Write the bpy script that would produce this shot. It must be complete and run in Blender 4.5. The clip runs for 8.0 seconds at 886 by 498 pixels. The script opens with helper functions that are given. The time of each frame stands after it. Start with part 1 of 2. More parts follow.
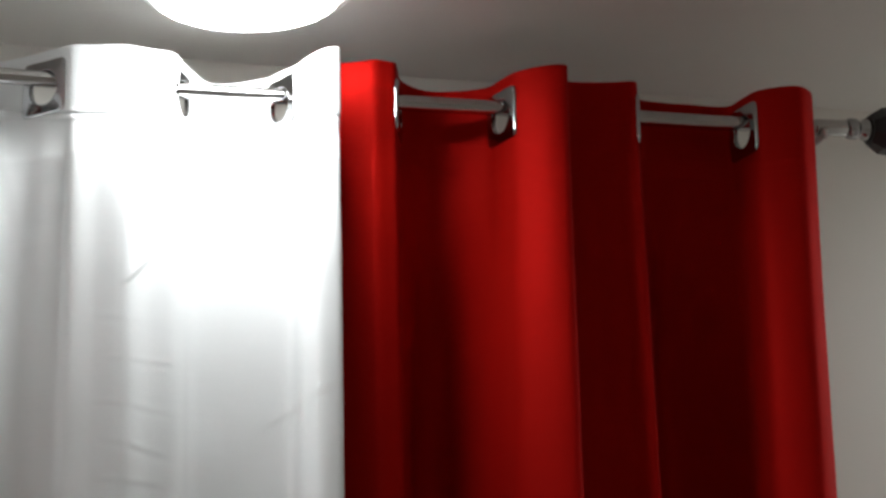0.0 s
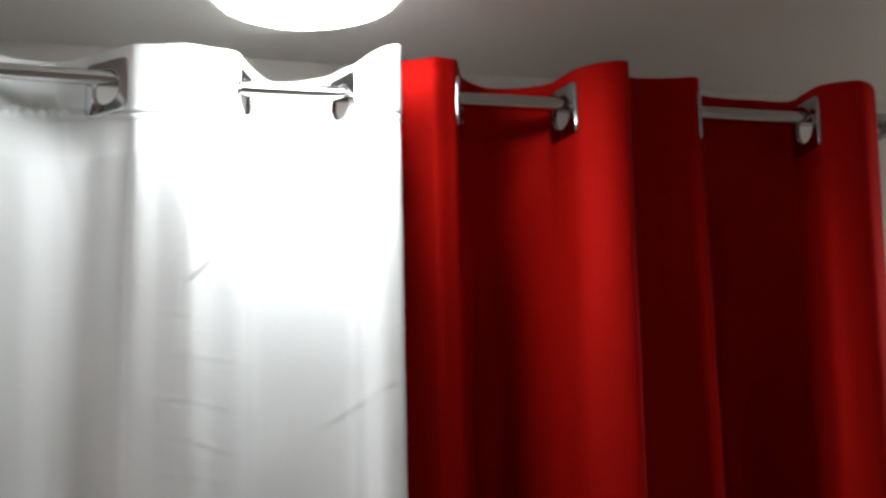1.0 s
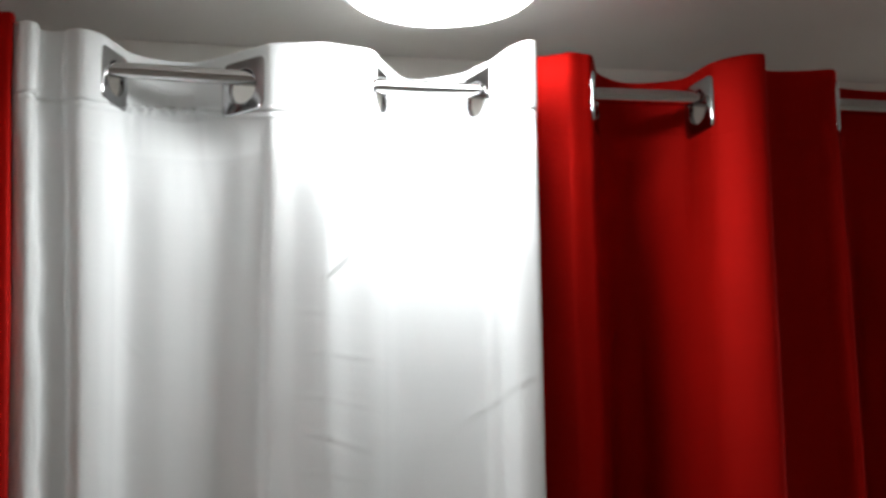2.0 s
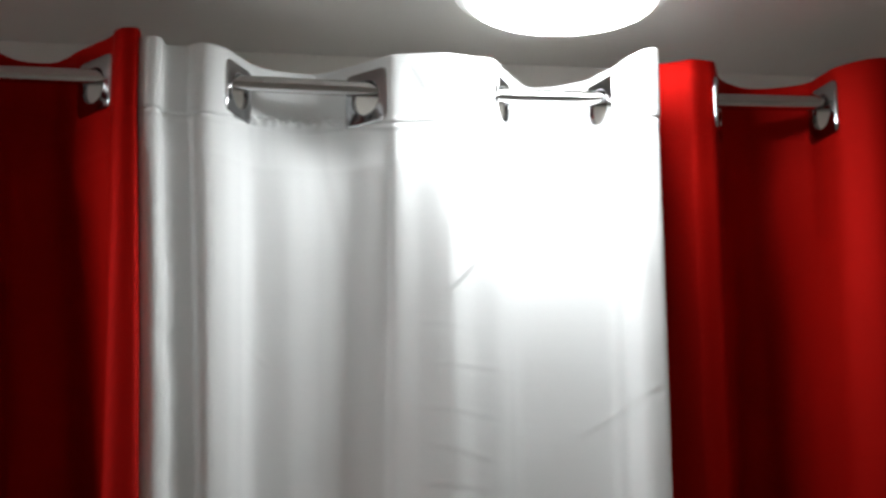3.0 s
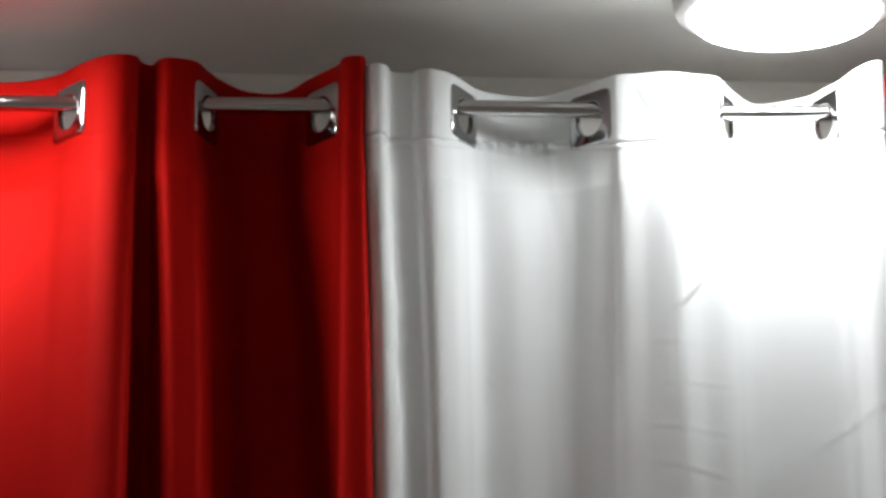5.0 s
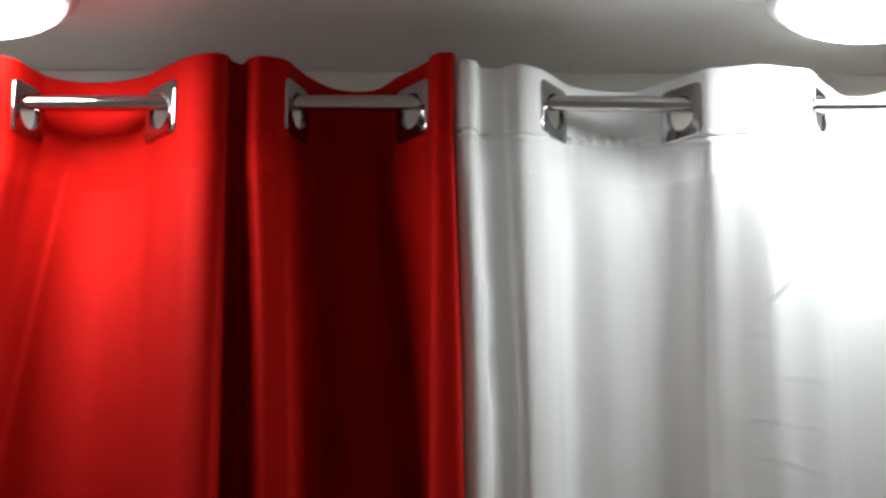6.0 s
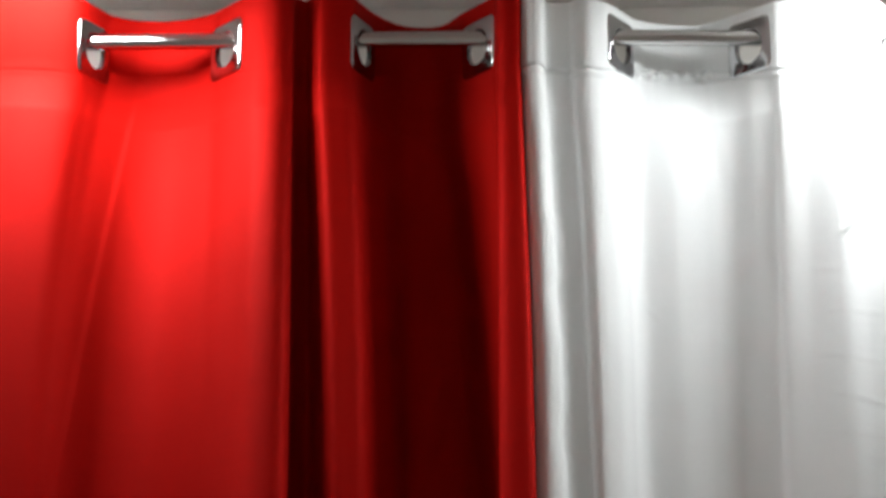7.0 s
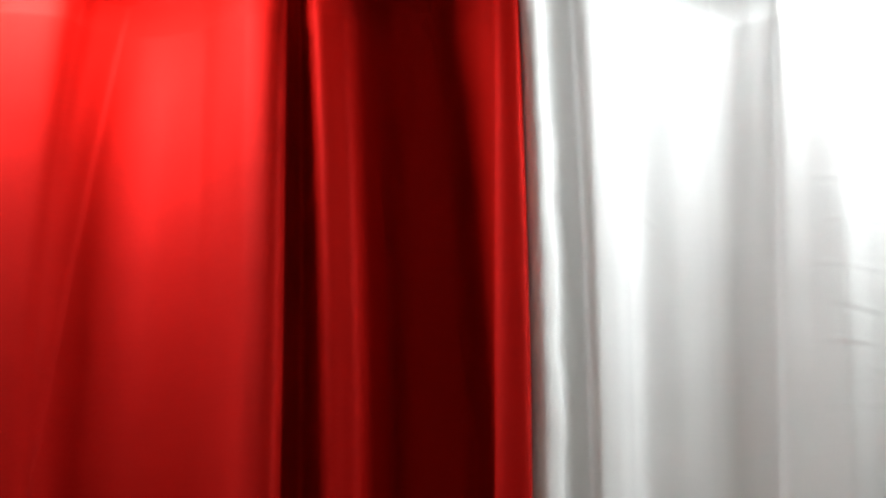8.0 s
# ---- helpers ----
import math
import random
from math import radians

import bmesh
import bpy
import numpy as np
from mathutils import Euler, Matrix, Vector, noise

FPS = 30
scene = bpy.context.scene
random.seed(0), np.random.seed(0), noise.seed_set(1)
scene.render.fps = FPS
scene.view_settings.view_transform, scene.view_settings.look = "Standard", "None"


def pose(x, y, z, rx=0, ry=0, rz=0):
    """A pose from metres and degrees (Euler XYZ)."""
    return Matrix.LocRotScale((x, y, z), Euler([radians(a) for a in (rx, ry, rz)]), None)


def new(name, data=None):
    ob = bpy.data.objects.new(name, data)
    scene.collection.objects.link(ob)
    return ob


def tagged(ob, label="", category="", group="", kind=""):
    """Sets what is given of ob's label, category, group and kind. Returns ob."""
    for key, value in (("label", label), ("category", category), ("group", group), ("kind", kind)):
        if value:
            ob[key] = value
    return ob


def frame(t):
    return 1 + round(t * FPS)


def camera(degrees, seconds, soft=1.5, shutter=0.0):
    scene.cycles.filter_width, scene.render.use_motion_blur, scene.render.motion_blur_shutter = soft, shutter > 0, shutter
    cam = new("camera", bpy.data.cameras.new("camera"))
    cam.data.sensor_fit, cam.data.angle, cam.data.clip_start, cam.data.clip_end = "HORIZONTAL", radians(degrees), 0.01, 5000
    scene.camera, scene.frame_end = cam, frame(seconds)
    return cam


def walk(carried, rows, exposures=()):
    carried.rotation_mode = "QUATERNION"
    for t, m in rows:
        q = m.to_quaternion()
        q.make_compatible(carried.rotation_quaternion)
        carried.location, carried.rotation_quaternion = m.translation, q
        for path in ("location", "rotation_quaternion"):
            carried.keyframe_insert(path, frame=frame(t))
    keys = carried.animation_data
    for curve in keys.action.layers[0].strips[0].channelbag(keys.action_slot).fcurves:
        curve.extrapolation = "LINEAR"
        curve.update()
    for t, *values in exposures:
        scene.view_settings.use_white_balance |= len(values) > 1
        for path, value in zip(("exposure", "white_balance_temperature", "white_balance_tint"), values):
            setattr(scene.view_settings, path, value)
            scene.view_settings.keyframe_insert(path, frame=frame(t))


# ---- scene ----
# A row of grommet curtains on one rod, close under a ceiling with round
# flush lamps along it; the camera pans along it from the middle of the room.

cam = camera(20.67, 8.0, soft=2.8, shutter=0.4)
PATH = [
    (0.0, pose(-0.2906, -2.3951, 1.4638, 105.364, 0, -16.218) @ pose(0, 0, 0, 0, 0, -1.084)),
    (0.5, pose(-0.2851, -2.3992, 1.4635, 105.377, 0, -15.595) @ pose(0, 0, 0, 0, 0, -0.937)),
    (1.0, pose(-0.2899, -2.3940, 1.4587, 105.434, 0, -14.694) @ pose(0, 0, 0, 0, 0, -0.966)),
    (1.5, pose(-0.2943, -2.3947, 1.4611, 105.307, 0, -13.094) @ pose(0, 0, 0, 0, 0, -0.747)),
    (2.0, pose(-0.2910, -2.3953, 1.4654, 105.237, 0, -11.375) @ pose(0, 0, 0, 0, 0, -0.533)),
    (3.5, pose(-0.2988, -2.4048, 1.4800, 105.256, 0, -7.042) @ pose(0, 0, 0, 0, 0, -0.314)),
    (4.0, pose(-0.2971, -2.4025, 1.4761, 105.638, 0, -5.502) @ pose(0, 0, 0, 0, 0, -0.243)),
    (4.5, pose(-0.2823, -2.4149, 1.4898, 105.337, 0, -3.914) @ pose(0, 0, 0, 0, 0, -0.001)),
    (5.0, pose(-0.2931, -2.4149, 1.4684, 105.810, 0, -2.782) @ pose(0, 0, 0, 0, 0, -0.116)),
    (5.2, pose(-0.2890, -2.4135, 1.4691, 105.657, 0, -2.265) @ pose(0, 0, 0, 0, 0, -0.084)),
    (6.3, pose(-0.2742, -2.4028, 1.4589, 105.991, 0, 0.308) @ pose(0, 0, 0, 0, 0, 0.180)),
    (6.5, pose(-0.2703, -2.3988, 1.4610, 105.954, 0, 0.580) @ pose(0, 0, 0, 0, 0, 0.146)),
    (7.0, pose(-0.2896, -2.4013, 1.4586, 104.522, 0, 1.174) @ pose(0, 0, 0, 0, 0, 0.089)),
    (7.1, pose(-0.2886, -2.3962, 1.4579, 104.068, 0, 1.191) @ pose(0, 0, 0, 0, 0, 0.104)),
    (7.2, pose(-0.2884, -2.3888, 1.4575, 103.636, 0, 1.230) @ pose(0, 0, 0, 0, 0, 0.153)),
    (7.3, pose(-0.2880, -2.3880, 1.4580, 103.086, 0, 1.263) @ pose(0, 0, 0, 0, 0, 0.120)),
    (7.4, pose(-0.2880, -2.3880, 1.4580, 102.834, 0, 1.264) @ pose(0, 0, 0, 0, 0, 0.120)),
    (7.5, pose(-0.2880, -2.3880, 1.4580, 102.713, 0, 1.186) @ pose(0, 0, 0, 0, 0, 0.120)),
    (7.7, pose(-0.2880, -2.3880, 1.4580, 102.447, 0, 1.083) @ pose(0, 0, 0, 0, 0, 0.120)),
    (7.9, pose(-0.2880, -2.3880, 1.4580, 102.451, 0, 1.144) @ pose(0, 0, 0, 0, 0, 0.120)),
    (8.0, pose(-0.2880, -2.3880, 1.4580, 102.434, 0, 1.100) @ pose(0, 0, 0, 0, 0, 0.120)),
]
walk(cam, PATH, exposures=[(0.0, 0.22), (2.0, 0.26), (3.5, 0.02), (5.0, 0.08), (6.5, 0.35), (7.0, 0.66), (7.5, 0.98), (8.0, 1.10)])

# ---- light: the row of ceiling lamps along the curtains, two of them unseen, is the only source ----
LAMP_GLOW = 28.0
world = bpy.data.worlds.new("world")
world.use_nodes = True
world.node_tree.nodes["Background"].inputs[0].default_value = (0.0, 0.0, 0.0, 1)
world.node_tree.nodes["Background"].inputs[1].default_value = 0.0
scene.world = world

# ---- plan, in metres ----
CEILING_Z = 2.405
WALL_Y = 0.173
ROD_Z = 2.3095
ROD_RISE = 0.006        # rise of the rod per metre to the right
ROD_R = 0.0083
TOP_Z = 2.345           # top edge of the curtains
SEAM_Z = 2.262          # stitching under the header
HEM_Z = 0.215
HOLE_R = 0.0182
ROOM = (-1.85, 1.70, -2.75)


def rod_z(x):
    """The rod climbs a little to the right and sags where its two tubes meet."""
    return ROD_Z + ROD_RISE * x - 0.0045 * math.exp(-((x - 0.14) / 0.22) ** 2) + 0.0040 * min(1.0, max(0.0, (x - 0.72) / 0.16))


# ---- materials ----
def material(name):
    m = bpy.data.materials.new(name)
    m.use_nodes = True
    return m, m.node_tree.nodes, m.node_tree.links, m.node_tree.nodes["Principled BSDF"]


def noise_node(nodes, links, scale, detail=4.0, stretch=(1, 1, 1)):
    co = nodes.new("ShaderNodeTexCoord")
    mp = nodes.new("ShaderNodeMapping")
    mp.inputs["Scale"].default_value = stretch
    n = nodes.new("ShaderNodeTexNoise")
    n.inputs["Scale"].default_value = scale
    n.inputs["Detail"].default_value = detail
    links.new(co.outputs["Object"], mp.inputs["Vector"])
    links.new(mp.outputs["Vector"], n.inputs["Vector"])
    return n


def mix_colour(nodes, links, fac, a, b, lo=0.3, hi=0.7):
    r = nodes.new("ShaderNodeValToRGB")
    r.color_ramp.elements[0].position, r.color_ramp.elements[1].position = lo, hi
    r.color_ramp.elements[0].color, r.color_ramp.elements[1].color = (*a, 1), (*b, 1)
    links.new(fac, r.inputs["Fac"])
    return r.outputs["Color"]


def add_bump(nodes, links, bsdf, sources, strength, distance):
    """Chains one bump node per (socket, weight)."""
    last = None
    for socket, weight in sources:
        b = nodes.new("ShaderNodeBump")
        b.inputs["Strength"].default_value = strength * weight
        b.inputs["Distance"].default_value = distance
        links.new(socket, b.inputs["Height"])
        if last:
            links.new(last, b.inputs["Normal"])
        last = b.outputs["Normal"]
    links.new(last, bsdf.inputs["Normal"])


def fabric(name, a, b, rough, spec, sheen, gloss=0.0):
    m, nodes, links, bsdf = material(name)
    blotch = noise_node(nodes, links, 7.0, 3.0, (1, 1, 0.5))
    slub_h = noise_node(nodes, links, 60.0, 3.0, (0.25, 0.25, 12.0))
    slub_v = noise_node(nodes, links, 60.0, 3.0, (12.0, 12.0, 0.25))
    mixn = nodes.new("ShaderNodeMath")
    mixn.operation = "ADD"
    links.new(slub_h.outputs["Fac"], mixn.inputs[0])
    links.new(slub_v.outputs["Fac"], mixn.inputs[1])
    half = nodes.new("ShaderNodeMath")
    half.operation = "MULTIPLY"
    half.inputs[1].default_value = 0.5
    links.new(mixn.outputs[0], half.inputs[0])
    col = mix_colour(nodes, links, half.outputs[0], a, b, 0.25, 0.75)
    links.new(col, bsdf.inputs["Base Color"])
    ro = nodes.new("ShaderNodeMapRange")
    ro.inputs["To Min"].default_value, ro.inputs["To Max"].default_value = rough - 0.06, rough + 0.08
    links.new(blotch.outputs["Fac"], ro.inputs["Value"])
    links.new(ro.outputs["Result"], bsdf.inputs["Roughness"])
    bsdf.inputs["Specular IOR Level"].default_value = spec
    bsdf.inputs["Metallic"].default_value = gloss      # satin thread shines in its own colour
    bsdf.inputs["Sheen Weight"].default_value = sheen
    bsdf.inputs["Sheen Roughness"].default_value = 0.4
    add_bump(nodes, links, bsdf, [(blotch.outputs["Fac"], 0.5), (half.outputs[0], 0.14)], 0.25, 0.004)
    return m


def paint(name, a, b, rough, scale=2.0, grain=90.0, strength=0.12):
    m, nodes, links, bsdf = material(name)
    big = noise_node(nodes, links, scale, 5.0)
    fine = noise_node(nodes, links, grain, 4.0)
    links.new(mix_colour(nodes, links, big.outputs["Fac"], a, b), bsdf.inputs["Base Color"])
    bsdf.inputs["Roughness"].default_value = rough
    add_bump(nodes, links, bsdf, [(big.outputs["Fac"], 0.6), (fine.outputs["Fac"], 0.5)], strength, 0.006)
    return m


def metal(name, colour, rough, smear=0.05):
    m, nodes, links, bsdf = material(name)
    n = noise_node(nodes, links, 120.0, 3.0)
    ro = nodes.new("ShaderNodeMapRange")
    ro.inputs["To Min"].default_value, ro.inputs["To Max"].default_value = rough, rough + smear
    links.new(n.outputs["Fac"], ro.inputs["Value"])
    links.new(ro.outputs["Result"], bsdf.inputs["Roughness"])
    bsdf.inputs["Base Color"].default_value = (*colour, 1)
    bsdf.inputs["Metallic"].default_value = 1.0
    return m


def plastic(name, colour, rough):
    m, nodes, links, bsdf = material(name)
    n = noise_node(nodes, links, 40.0, 3.0)
    dark = tuple(c * 0.85 for c in colour)
    links.new(mix_colour(nodes, links, n.outputs["Fac"], dark, colour), bsdf.inputs["Base Color"])
    bsdf.inputs["Roughness"].default_value = rough
    return m


def glow(name, strength):
    m, nodes, links, bsdf = material(name)
    bsdf.inputs["Base Color"].default_value = (0.9, 0.9, 0.9, 1)
    bsdf.inputs["Emission Color"].default_value = (0.955, 0.99, 1.0, 1)
    bsdf.inputs["Emission Strength"].default_value = strength
    return m


RED = fabric("red_satin", (0.39, 0.0048, 0.0028), (0.43, 0.0060, 0.0038), 0.62, 0.03, 0.0, 0.30)
WHITE = fabric("white_satin", (0.855, 0.875, 0.875), (0.885, 0.90, 0.90), 0.5, 0.08, 0.02)
CHROME = metal("chrome", (0.46, 0.46, 0.47), 0.07)
STEEL = metal("brushed_rod", (0.52, 0.515, 0.51), 0.10, 0.07)
BLACK = plastic("black_plastic", (0.012, 0.012, 0.014), 0.35)
CLEAR_WHITE = plastic("white_plastic", (0.72, 0.72, 0.70), 0.35)
CEILING_PAINT = paint("ceiling_paint", (0.82, 0.80, 0.765), (0.86, 0.845, 0.815), 0.30, 3.0)
WALL_PAINT = paint("wall_paint", (0.80, 0.775, 0.715), (0.84, 0.815, 0.76), 0.65, 2.5)
FLOOR_MAT = paint("floor_vinyl", (0.70, 0.675, 0.63), (0.78, 0.755, 0.71), 0.5, 8.0, 200.0, 0.1)
LAMP_WHITE = plastic("lamp_white", (0.70, 0.69, 0.67), 0.4)
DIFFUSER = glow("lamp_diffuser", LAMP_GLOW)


# ---- helpers for meshes ----
def link_mesh(name, bm, mat, parent=None, label="", smooth=True):
    me = bpy.data.meshes.new(name)
    bm.normal_update()
    bm.to_mesh(me)
    bm.free()
    me.materials.append(mat)
    if smooth:
        me.polygons.foreach_set("use_smooth", [True] * len(me.polygons))
    ob = new(name, me)
    if parent:
        ob.parent = parent
    if label:
        ob["label"] = label
    return ob


def part(name, bm, mat, parent, label="", smooth=True):
    return link_mesh(name, bm, mat, parent, label, smooth)


def box(bm, lo, hi, bevel=0.0):
    made = bmesh.ops.create_cube(bm, size=1.0, matrix=Matrix.Translation([(a + b) / 2 for a, b in zip(lo, hi)])
                                 @ Matrix.Diagonal([b - a for a, b in zip(lo, hi)] + [1]))
    if bevel:
        edges = list({e for v in made["verts"] for e in v.link_edges})
        bmesh.ops.bevel(bm, geom=edges, offset=bevel, segments=2, affect="EDGES")


def lathe(bm, profile, steps=48, place=None, closed=False):
    """Turns (radius, height) pairs about local z; place moves the result."""
    place = place or Matrix.Identity(4)
    rings = []
    for r, h in profile:
        if r < 1e-6:
            rings.append([bm.verts.new(place @ Vector((0, 0, h)))])
        else:
            rings.append([bm.verts.new(place @ Vector((r * math.cos(2 * math.pi * i / steps), r * math.sin(2 * math.pi * i / steps), h)))
                          for i in range(steps)])
    pairs = list(zip(rings, rings[1:]))
    if closed:
        pairs.append((rings[-1], rings[0]))
    for a, b in pairs:
        for i in range(steps):
            j = (i + 1) % steps
            quad = [a[i % len(a)], a[j % len(a)], b[j % len(b)], b[i % len(b)]]
            seen = []
            for v in quad:
                if v not in seen:
                    seen.append(v)
            if len(seen) > 2:
                bm.faces.new(seen)
    bmesh.ops.recalc_face_normals(bm, faces=bm.faces)


ALONG_X = Matrix.Rotation(radians(90), 4, "Y")


# ---- the room ----
def slab(name, lo, hi, mat, label):
    bm = bmesh.new()
    box(bm, lo, hi)
    return tagged(link_mesh(name, bm, mat, smooth=False), label, name.split("_")[0], kind="structure")


X0, X1, Y0 = ROOM
slab("wall_north", (X0 - 0.1, WALL_Y, 0), (X1 + 0.1, WALL_Y + 0.1, CEILING_Z), WALL_PAINT, "beige painted wall behind the curtains")
# unseen south, side walls and floor, set close and pale to bounce lamp light
slab("wall_south", (X0 - 0.1, Y0 - 0.1, 0), (X1 + 0.1, Y0, CEILING_Z), WALL_PAINT, "plain beige painted wall")
slab("wall_west", (X0 - 0.1, Y0, 0), (X0, WALL_Y, CEILING_Z), WALL_PAINT, "plain beige painted wall")
slab("wall_east", (X1, Y0, 0), (X1 + 0.1, WALL_Y, CEILING_Z), WALL_PAINT, "plain beige painted wall")
slab("floor", (X0 - 0.1, Y0 - 0.1, -0.1), (X1 + 0.1, WALL_Y + 0.1, 0), FLOOR_MAT, "pale tan vinyl floor")


def make_ceiling():
    """A painted ceiling that is slightly uneven."""
    bm = bmesh.new()
    nx, ny = 150, 120
    grid = []
    for j in range(ny + 1):
        row = []
        for i in range(nx + 1):
            x = X0 - 0.1 + (X1 - X0 + 0.2) * i / nx
            y = Y0 - 0.1 + (WALL_Y - Y0 + 0.2) * j / ny
            z = CEILING_Z + 0.0022 * noise.noise((x * 3.1, y * 3.1, 0.7)) + 0.0008 * noise.noise((x * 9, y * 9, 3.0))
            row.append(bm.verts.new((x, y, z)))
        grid.append(row)
    for j in range(ny):
        for i in range(nx):
            bm.faces.new((grid[j][i], grid[j + 1][i], grid[j + 1][i + 1], grid[j][i + 1]))
    ob = link_mesh("ceiling", bm, CEILING_PAINT)
    s = ob.modifiers.new("thickness", "SOLIDIFY")
    s.thickness, s.offset = 0.08, -1.0
    return tagged(ob, "off-white painted ceiling, slightly uneven", "ceiling", kind="structure")


make_ceiling()


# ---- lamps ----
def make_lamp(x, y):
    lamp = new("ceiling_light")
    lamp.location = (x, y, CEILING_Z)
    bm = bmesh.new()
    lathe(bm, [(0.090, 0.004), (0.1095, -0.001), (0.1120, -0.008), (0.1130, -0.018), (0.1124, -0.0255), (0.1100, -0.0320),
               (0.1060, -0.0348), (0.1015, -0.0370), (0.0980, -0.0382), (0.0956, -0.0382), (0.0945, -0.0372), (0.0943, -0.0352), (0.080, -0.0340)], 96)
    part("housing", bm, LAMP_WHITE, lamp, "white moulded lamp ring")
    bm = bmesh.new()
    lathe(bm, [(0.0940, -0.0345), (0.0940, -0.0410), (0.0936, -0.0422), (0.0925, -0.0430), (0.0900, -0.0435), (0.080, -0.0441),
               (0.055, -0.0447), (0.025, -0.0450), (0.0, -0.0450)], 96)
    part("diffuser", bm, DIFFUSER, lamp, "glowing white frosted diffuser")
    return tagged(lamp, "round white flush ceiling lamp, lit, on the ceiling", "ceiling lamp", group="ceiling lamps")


# outer two are unseen: left added by spacing, right placed to light the wall
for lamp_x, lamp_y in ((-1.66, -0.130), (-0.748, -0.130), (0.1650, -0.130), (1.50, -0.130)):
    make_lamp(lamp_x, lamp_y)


# ---- curtain rod ----
def make_rod():
    rod = new("curtain_rod")

    def bent(bm):
        for v in bm.verts:
            v.co.z += rod_z(v.co.x)
        return bm

    bm = bmesh.new()
    run = [-1.45 + 0.025 * i for i in range(95)]
    lathe(bm, [(0.0, run[0])] + [(ROD_R, h) for h in run] + [(0.0, run[-1])], 40, ALONG_X)
    part("tube", bent(bm), STEEL, rod, "brushed steel tube")
    bm = bmesh.new()
    lathe(bm, [(ROD_R, 0.846), (0.0094, 0.847), (0.0096, 0.850), (0.0096, 0.8845), (0.0090, 0.8855), (ROD_R, 0.8855)], 40, ALONG_X)
    part("sleeve", bent(bm), STEEL, rod)
    bm = bmesh.new()
    lathe(bm, [(ROD_R, 0.886), (0.0112, 0.887), (0.0122, 0.889), (0.0122, 0.897), (0.0108, 0.899), (0.0092, 0.9000), (0.0092, 0.9045),
               (0.0120, 0.906), (0.0125, 0.909), (0.0125, 0.916), (0.010, 0.919), (0.0, 0.919)], 40, ALONG_X)
    part("collar", bent(bm), CHROME, rod, "polished chrome collar")
    bm = bmesh.new()
    lathe(bm, [(0.0, 0.914), (0.018, 0.914), (0.0265, 0.927), (0.028, 0.946), (0.0265, 0.965), (0.018, 0.980), (0.0, 0.984)], 8,
          ALONG_X @ Matrix.Rotation(radians(22.5), 4, "Z"))
    part("finial", bent(bm), BLACK, rod, "black faceted end knob", smooth=False)
    for bx in (0.853, -1.38):
        bm = bmesh.new()
        box(bm, (bx - 0.003, 0.004, -0.018), (bx + 0.003, WALL_Y + 0.001, -0.0105), 0.001)
        box(bm, (bx - 0.004, -0.013, -0.0165), (bx + 0.004, 0.006, -0.0098), 0.001)
        box(bm, (bx - 0.004, -0.0135, -0.0160), (bx + 0.004, -0.0105, -0.006), 0.001)
        box(bm, (bx - 0.010, WALL_Y - 0.005, -0.040), (bx + 0.010, WALL_Y + 0.001, 0.012), 0.0015)
        part("bracket", bent(bm), CLEAR_WHITE, rod, "white rod bracket screwed to the wall")
    return tagged(rod, "brushed steel curtain rod with a black end knob", "curtain rod")


make_rod()


# ---- grommets ----
def grommet_mesh():
    """A square chrome plate with a round, lipped hole, the same on both sides. Local z is its face, local y up."""
    steps = 64

    def ring(half, blend, h):
        pts = []
        for i in range(steps):
            a = 2 * math.pi * (i + 0.5) / steps
            c, s = math.cos(a), math.sin(a)
            k = (abs(c) ** 9 + abs(s) ** 9) ** (-1 / 9)
            r = half * (1 + blend * (k - 1))
            pts.append(bm.verts.new((r * c, r * s, h)))
        return pts

    bm = bmesh.new()
    side = [(HOLE_R, 0, 0.0016), (HOLE_R + 0.0003, 0, 0.0026), (HOLE_R + 0.0010, 0, 0.0031), (HOLE_R + 0.0022, 0, 0.0030),
            (HOLE_R + 0.0045, 0.15, 0.0028), (0.0262, 0.97, 0.0028), (0.0282, 1, 0.0026), (0.0294, 1, 0.0019), (0.0300, 1, 0.0008)]
    loops = [ring(*p) for p in side] + [ring(p[0], p[1], -p[2]) for p in reversed(side)]
    for a, b in zip(loops, loops[1:] + loops[:1]):
        for i in range(steps):
            j = (i + 1) % steps
            bm.faces.new((a[i], a[j], b[j], b[i]))
    bmesh.ops.recalc_face_normals(bm, faces=bm.faces)
    me = bpy.data.meshes.new("grommet")
    bm.to_mesh(me)
    bm.free()
    me.materials.append(CHROME)
    me.polygons.foreach_set("use_smooth", [True] * len(me.polygons))
    return me


GROMMET = grommet_mesh()


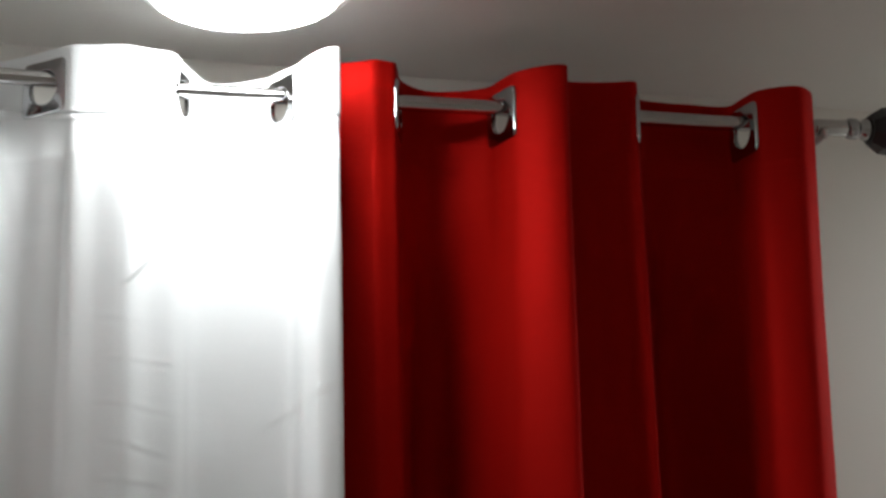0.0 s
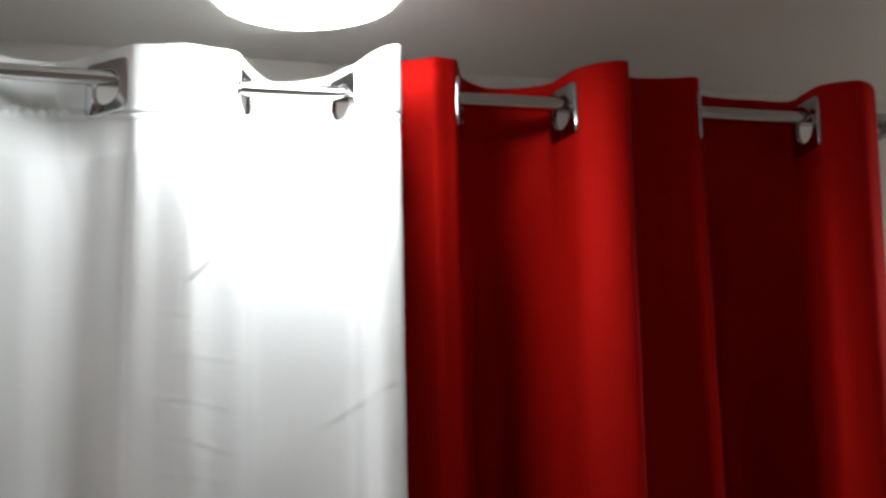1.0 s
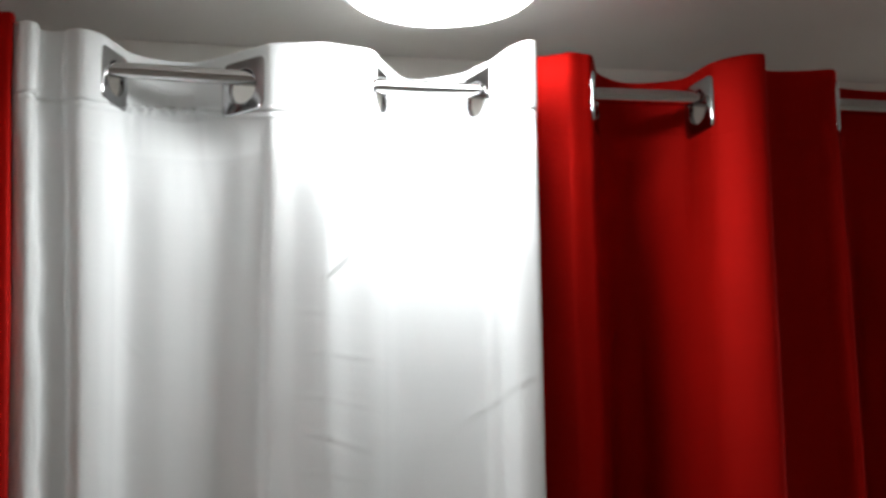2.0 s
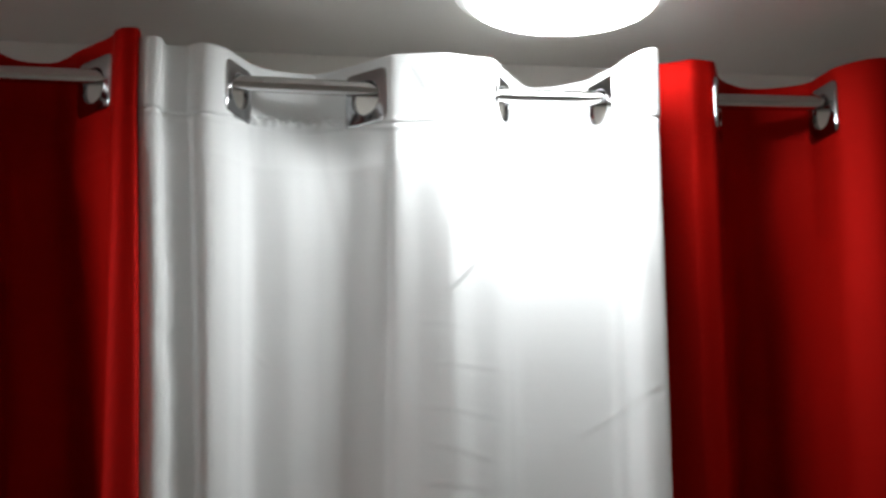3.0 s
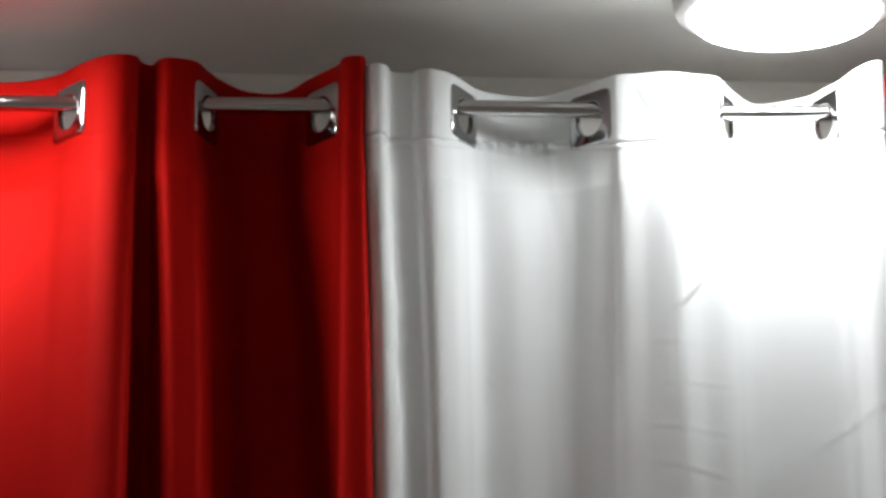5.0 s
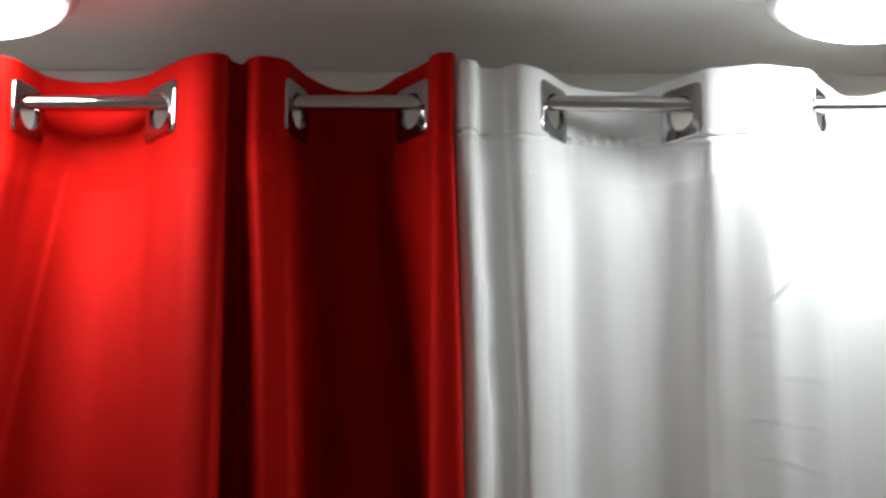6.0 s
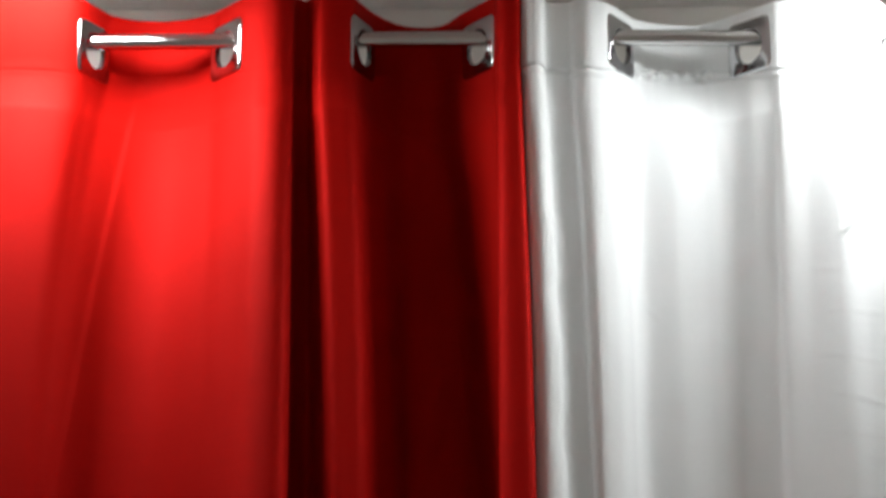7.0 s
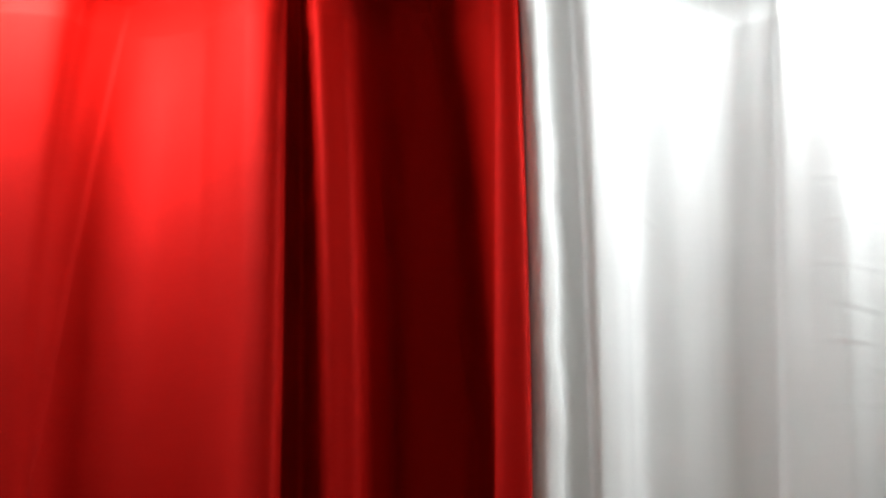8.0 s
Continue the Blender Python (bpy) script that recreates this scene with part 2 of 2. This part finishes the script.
# ---- curtains ----
class Plan:
    """The way of one curtain seen from above: knots (x, y) at the top, with (dx, dy) by which each has moved 0.6 m lower down."""

    def __init__(self):
        self.knots, self.rings = [], []

    def fold(self, x, y, dx=0.0, dy=0.0):
        self.knots.append((x, y, dx, dy))
        return self

    def ring(self, x, lean, dx=0.0, dy0=0.0, dy1=0.0, dx1=None):
        """A grommet centred on the rod at x; lean is half its extent in x from the first edge to the second, going back where positive."""
        back = 1 if lean > 0 else -1
        run = abs(lean)
        depth = math.sqrt(max(0.030 ** 2 - run ** 2, 1e-6))
        dx1 = dx if dx1 is None else dx1
        self.knots.append((x - run, -back * depth, dx, dy0))
        self.rings.append((len(self.knots), x))
        self.knots.append((x, 0.0, (dx + dx1) / 2, (dy0 + dy1) / 2))
        self.knots.append((x + run, back * depth, dx1, dy1))
        return self

    def sample(self, step):
        k = np.array(self.knots)
        seg = np.hypot(*np.diff(k[:, :2], axis=0).T)
        t = np.concatenate([[0], np.cumsum(np.sqrt(seg))])
        tan = np.gradient(k, t, axis=0)
        out, marks, run = [], {}, 0.0
        for i in range(len(k) - 1):
            h = t[i + 1] - t[i]
            n = max(2, int(round(seg[i] / step)))
            for j in range(n):
                u = j / n
                a, b = 2 * u ** 3 - 3 * u ** 2 + 1, u ** 3 - 2 * u ** 2 + u
                c, d = 3 * u ** 2 - 2 * u ** 3, u ** 3 - u ** 2
                if j == 0:
                    marks[i] = len(out)
                out.append(a * k[i] + b * h * tan[i] + c * k[i + 1] + d * h * tan[i + 1])
        out.append(k[-1])
        marks[len(k) - 1] = len(out) - 1
        return np.array(out), marks


def ridge(x, z, x0, z0, x1, z1, amp, width):
    """A crease that runs from one point of the cloth to another and fades at its ends."""
    dx, dz = x1 - x0, z1 - z0
    length = math.hypot(dx, dz)
    u = ((x - x0) * dx + (z - z0) * dz) / length ** 2
    d = ((x - x0) * dz - (z - z0) * dx) / length
    fade = np.clip(np.sin(np.clip(u, 0, 1) * math.pi), 0, 1) ** 0.7
    return amp * fade * (np.exp(-(d / width) ** 2) - 0.7 * np.exp(-((d - 1.7 * width) / width) ** 2))


def pleat(x, z, x0, z0, x1, z1, amp, width, reach):
    """A pressed-in line: the cloth steps forward to the right of it and falls back within reach."""
    t = (z - z0) / (z1 - z0)
    d = x - (x0 + (x1 - x0) * t - 0.006 * t * (1 - t))
    fade = np.clip(t / 0.06, 0, 1) * np.clip((2.2 - t) / 0.6, 0, 1)
    return amp * fade * (0.5 + 0.5 * np.tanh(d / width)) * np.exp(-np.clip(d, 0, None) / reach)


def make_curtain(plan, mat, label, creases, seed, pucker, head=TOP_Z, seam=1.0, pleats=(), quick=3.0, start=0.09, lean=0.12, sag=(), wave=()):
    top, marks = plan.sample(0.0023)
    rows = [head]
    while rows[-1] > SEAM_Z - 0.016:
        rows.append(rows[-1] - (0.001 if rows[-1] < SEAM_Z + 0.032 else 0.0024))
    while rows[-1] > 1.66:
        rows.append(rows[-1] - 0.0025)
    while rows[-1] > HEM_Z:
        rows.append(max(HEM_Z, rows[-1] - 0.06))
    z = np.array(rows)[:, None]
    low = np.clip((TOP_Z - 0.09 - z) / 0.6, 0, 2.2)
    w = np.where(low < 1, 1 - (1 - np.minimum(low, 1)) ** 1.6, 1 + 0.25 * (low - 1))
    x = top[:, 0] + w * top[:, 2]
    low = np.clip((TOP_Z - start - z) / 0.6, 0, 2.2)
    wy = np.where(low < 1, 1 - (1 - np.minimum(low, 1)) ** quick, 1 + 0.25 * (low - 1))
    y = top[:, 1] + wy * top[:, 3]
    # below the header the cloth hangs a little forward and spreads
    forward = lean * (np.clip(2.275 - z, 0, 0.72) - 0.3 * np.clip(1.555 - z, 0, 2))
    forward = forward * np.clip((2.275 - z) / 0.06, 0, 1)
    y = y - forward
    x = -0.29 + (x + 0.29) * (1 - forward / 2.36)
    tx, ty = np.gradient(x, axis=1), np.gradient(y, axis=1)
    size = np.hypot(tx, ty) + 1e-9
    nx, ny = ty / size, -tx / size
    arc = np.concatenate([[0], np.cumsum(np.hypot(*np.diff(top[:, :2], axis=0).T))])[None, :]
    zz = np.broadcast_to(z, x.shape)
    # the header is double, with a stitched groove under it that rises a little where the cloth runs back
    line = SEAM_Z + 0.30 * np.clip(top[:, 1] + 0.03, 0, 0.08)[None, :]
    under = zz - line
    push = 0.0011 / (1 + np.exp(-under / 0.0012)) - 0.0013 * np.exp(-((under + 0.001) / 0.0013) ** 2)
    push += 0.0007 * np.exp(-((under + 0.0065) / 0.003) ** 2)
    push *= seam
    # gathers that hang from the stitching
    rng = random.Random(seed)
    for px, spread, amp in pucker:
        for q in range(7):
            cx = px + (q - 3) * spread / 6 + rng.uniform(-0.002, 0.002)
            drop = rng.uniform(0.010, 0.030)
            push += amp * rng.uniform(0.5, 1.0) * np.exp(-((x - cx) / 0.0035) ** 2) * np.where(
                under < 0, np.exp(under / drop), np.exp(-under / 0.004))
            push += 2.4 * amp * np.exp(-((x - cx) / 0.0028) ** 2) * np.exp(-((under + 0.004) / 0.0035) ** 2)
    for c in creases:
        push += 0.24 * ridge(x, zz, *c[:5], 1.6 * c[5])
    for p in pleats:
        push += pleat(x, zz, *p)
    # soft unevenness of hanging cloth
    soft = np.zeros_like(push)
    for i in range(0, x.shape[0], 4):
        for j in range(0, x.shape[1], 6):
            p = (arc[0, j] * 6.0, zz[i, 0] * 3.5, seed * 3.7)
            q = (arc[0, j] * 26.0, zz[i, 0] * 20.0, seed * 1.9)
            soft[i:i + 4, j:j + 6] = 0.0010 * noise.noise(p) + 0.00035 * noise.noise(q)
    for _ in range(3):
        soft[1:-1] = (soft[:-2] + 2 * soft[1:-1] + soft[2:]) / 4
        soft[:, 1:-1] = (soft[:, :-2] + 2 * soft[:, 1:-1] + soft[:, 2:]) / 4
        soft[:, 2:-2] = (soft[:, :-4] + 2 * soft[:, 2:-2] + soft[:, 4:]) / 4
    push += soft * np.clip((TOP_Z - zz) / 0.15, 0.1, 1)
    x, y = x + nx * push, y + ny * push
    # a loose fold edge that wanders
    for wx, spread, amount in wave:
        drift = np.array([noise.noise((0.3, h * 13.0, seed)) + 0.6 * noise.noise((4.1, h * 34.0, seed)) for h in z[:, 0]])[:, None]
        x = x + amount * drift * np.exp(-((x - wx) / spread) ** 2) * np.clip((2.30 - zz) / 0.08, 0, 1)
    # where the top edge droops
    for sx, spread, drop in sag:
        zz = zz - drop * np.exp(-((x - sx) / spread) ** 2) * np.clip((zz - 2.20) / 0.12, 0, 1)
    m, n = x.shape
    # holes behind the grommets
    cx = 0.5 * (arc[0, 1:] + arc[0, :-1])
    open_face = np.zeros((m - 1, n - 1), bool)
    zc = 0.5 * (z[1:, 0] + z[:-1, 0])
    for knot, gx in plan.rings:
        s0 = arc[0, marks[knot]]
        hz = rod_z(gx) - HOLE_R + ROD_R
        open_face |= np.hypot(cx[None, :] - s0, zc[:, None] - hz) < HOLE_R + 0.0028
    verts = np.stack([x.ravel(), y.ravel(), zz.ravel()], 1)
    ii, jj = np.nonzero(~open_face)
    a = ii * n + jj
    faces = np.stack([a, a + n, a + n + 1, a + 1], 1)
    me = bpy.data.meshes.new("curtain_panel")
    me.from_pydata(verts.tolist(), [], faces.tolist())
    me.materials.append(mat)
    me.polygons.foreach_set("use_smooth", [True] * len(me.polygons))
    curtain = new("curtain")
    cloth = new("panel", me)
    cloth.parent = curtain
    solid = cloth.modifiers.new("thickness", "SOLIDIFY")
    solid.thickness, solid.offset = 0.0011, 0.0
    for knot, gx in plan.rings:
        i = marks[knot]
        t = Vector((top[i + 4, 0] - top[i - 4, 0], top[i + 4, 1] - top[i - 4, 1], 0)).normalized()
        face = Vector((t.y, -t.x, 0))
        turn = Matrix((t, Vector((0, 0, 1)), face)).transposed().to_4x4()
        g = new("grommet", GROMMET)
        g.parent = curtain
        g["label"] = "square chrome grommet"
        g.matrix_local = Matrix.Translation((top[i, 0], top[i, 1], rod_z(gx) - HOLE_R + ROD_R)) @ turn
    return tagged(curtain, label, "curtain", group="curtains on the rod")


left = Plan()
left.fold(-1.23, -0.010).fold(-1.17, -0.042).ring(-1.085, 0.014).fold(-1.00, 0.052).ring(-0.925, -0.016).fold(-0.87, -0.042)
left.fold(-0.800, -0.043, -0.02, -0.020).fold(-0.752, -0.040, -0.035, -0.022)
left.ring(-0.705, 0.0135, -0.036, -0.028, -0.066, -0.034).fold(-0.660, 0.045, -0.030, -0.050).fold(-0.622, 0.043, -0.02, -0.040)
left.ring(-0.565, -0.019, 0.0, -0.043, -0.018).fold(-0.528, -0.040, 0.004, -0.016).fold(-0.507, -0.047, 0.006, -0.012).fold(-0.4955, -0.041, 0.003, -0.008)
left.fold(-0.491, -0.023, 0.002, 0.020).fold(-0.481, -0.0130, 0.008, 0.030).fold(-0.4715, -0.030, 0.022, -0.002).fold(-0.4630, -0.038, 0.022, -0.004).fold(-0.4510, -0.036, 0.022, -0.004)
left.ring(-0.4235, 0.0115, 0.022, -0.006, 0.02, 0.024).fold(-0.382, 0.066, 0.010, 0.056).fold(-0.346, 0.068, 0.036, 0.056)
left.ring(-0.3015, -0.0165, 0.034, 0.030, 0.002, 0.014).fold(-0.2815, -0.042, 0.000).fold(-0.2745, -0.050, 0.003).fold(-0.262, -0.051, 0.012).fold(-0.2580, -0.036, 0.012)
make_curtain(left, RED, "bright red satin grommet curtain hanging from the rod",
             [(-0.650, 2.258, -0.668, 2.10, 0.0016, 0.006), (-0.735, 2.12, -0.70, 2.06, 0.0012, 0.006), (-0.716, 1.80, -0.700, 1.88, 0.0016, 0.006),
              (-0.80, 2.262, -0.73, 2.268, 0.0010, 0.004), (-0.515, 2.28, -0.49, 2.262, 0.0010, 0.005)], 3, [], seam=0.22, lean=0.26,
             pleats=[(-0.664, 2.258, -0.704, 1.75, 0.0017, 0.0014, 0.045)])

middle = Plan()
middle.fold(-0.268, 0.012, 0.010).fold(-0.2620, -0.026, 0.010).fold(-0.2535, -0.046, 0.011).fold(-0.2440, -0.051, 0.014).fold(-0.2372, -0.045, 0.019)
middle.fold(-0.2335, -0.029, 0.021).fold(-0.2275, -0.024, 0.022).fold(-0.2130, -0.024, 0.021).fold(-0.2060, -0.026, 0.018).fold(-0.2015, -0.033, 0.016).fold(-0.1900, -0.037, 0.012)
middle.ring(-0.1545, 0.0165, 0.010, -0.004, -0.024, 0.008).fold(-0.102, 0.044, 0.010, -0.042).fold(-0.068, 0.046, 0.004, -0.040)
middle.ring(-0.019, -0.020, -0.004, -0.018, -0.004).fold(0.0055, -0.0265, -0.004, -0.010).fold(0.030, -0.0325, 0.0, -0.013).fold(0.052, -0.0385, 0.0, -0.016)
middle.fold(0.062, -0.0385, 0.0, -0.018).fold(0.086, -0.032, 0.0, -0.017)
middle.ring(0.1235, 0.0150, 0.0, -0.020, -0.062).fold(0.163, 0.058, 0.0, -0.094).fold(0.180, 0.058, 0.0, -0.098)
middle.ring(0.2305, -0.0105, 0.0, -0.075, -0.030).fold(0.2515, -0.068, 0.001, -0.012).fold(0.2625, -0.083, 0.002, -0.002).fold(0.2715, -0.083, 0.002, -0.002).fold(0.2762, -0.052, 0.002, -0.002)
make_curtain(middle, WHITE, "white satin grommet curtain hanging from the rod",
             [(0.050, 2.066, 0.082, 2.104, 0.0070, 0.0016), (0.060, 2.074, 0.140, 2.158, 0.0014, 0.0034), (0.130, 2.120, 0.215, 2.185, 0.0008, 0.0030),
              (0.170, 1.916, 0.262, 1.972, 0.0013, 0.0022), (0.215, 1.950, 0.250, 1.966, 0.0009, 0.0020), (0.255, 2.050, 0.284, 2.035, 0.0014, 0.0022),
              (0.030, 1.990, 0.120, 1.986, 0.0009, 0.0018), (0.006, 1.948, 0.110, 1.934, 0.0008, 0.0018), (0.026, 1.908, 0.100, 1.890, 0.0010, 0.0020),
              (0.015, 1.868, 0.090, 1.862, 0.0008, 0.0018), (0.060, 1.842, 0.140, 1.822, 0.0009, 0.0020), (0.010, 1.800, 0.120, 1.806, 0.0007, 0.0020),
              (0.266, 2.175, 0.285, 2.168, 0.0024, 0.0020), (0.268, 2.110, 0.285, 2.118, 0.0016, 0.0020), (0.262, 1.905, 0.285, 1.900, 0.0016, 0.0022),
              (0.016, 2.036, 0.070, 2.030, 0.0006, 0.0020), (0.025, 2.330, 0.050, 2.284, 0.0036, 0.0034), (-0.062, 2.250, -0.040, 2.120, 0.0012, 0.0040),
              (-0.085, 2.250, -0.080, 2.150, 0.0008, 0.0040), (-0.250, 2.140, -0.226, 2.165, 0.0026, 0.0030), (-0.242, 2.080, -0.214, 2.105, 0.0026, 0.0030),
              (-0.240, 2.020, -0.212, 2.040, 0.0018, 0.0030), (-0.150, 2.020, -0.120, 1.990, 0.0007, 0.0022), (0.240, 2.250, 0.284, 2.225, 0.0012, 0.0025)], 5, [(-0.098, 0.080, 0.0021), (0.17, 0.05, 0.0010)], head=2.3365, seam=1.5, quick=14.0, start=0.076, lean=0.215, sag=[(0.245, 0.020, 0.004)], wave=[(-0.222, 0.012, 0.0028)])

right = Plan()
right.fold(0.268, 0.010).fold(0.274, -0.0130).fold(0.294, -0.0135, 0.001).fold(0.314, -0.0245, 0.002).fold(0.3225, -0.0315, 0.002).fold(0.3285, -0.0322, 0.002).fold(0.338, -0.0300, 0.003)
right.ring(0.3585, 0.0115, 0.004, 0.002, 0.006, 0.004).fold(0.402, 0.053, 0.0, 0.055).fold(0.428, 0.052, 0.008, 0.055)
right.ring(0.476, -0.0085, -0.016, -0.004, -0.004, -0.004).fold(0.512, -0.058, 0.002).fold(0.529, -0.062, 0.002).fold(0.537, -0.036, 0.003)
right.fold(0.549, -0.0125, 0.004, 0.014).fold(0.574, -0.0135, 0.008, 0.018).fold(0.600, -0.021, 0.010, 0.010)
right.ring(0.633, 0.0125, 0.008, -0.006, 0.0).fold(0.676, 0.034, 0.0, 0.060).fold(0.708, 0.033, 0.004, 0.060)
right.ring(0.760, -0.006).fold(0.790, -0.050).fold(0.806, -0.054).fold(0.824, -0.040).fold(0.833, -0.026)
make_curtain(right, RED, "dark red satin grommet curtain hanging from the rod", [(0.545, 1.80, 0.530, 1.90, 0.001, 0.006)], 8, [], seam=0.15)
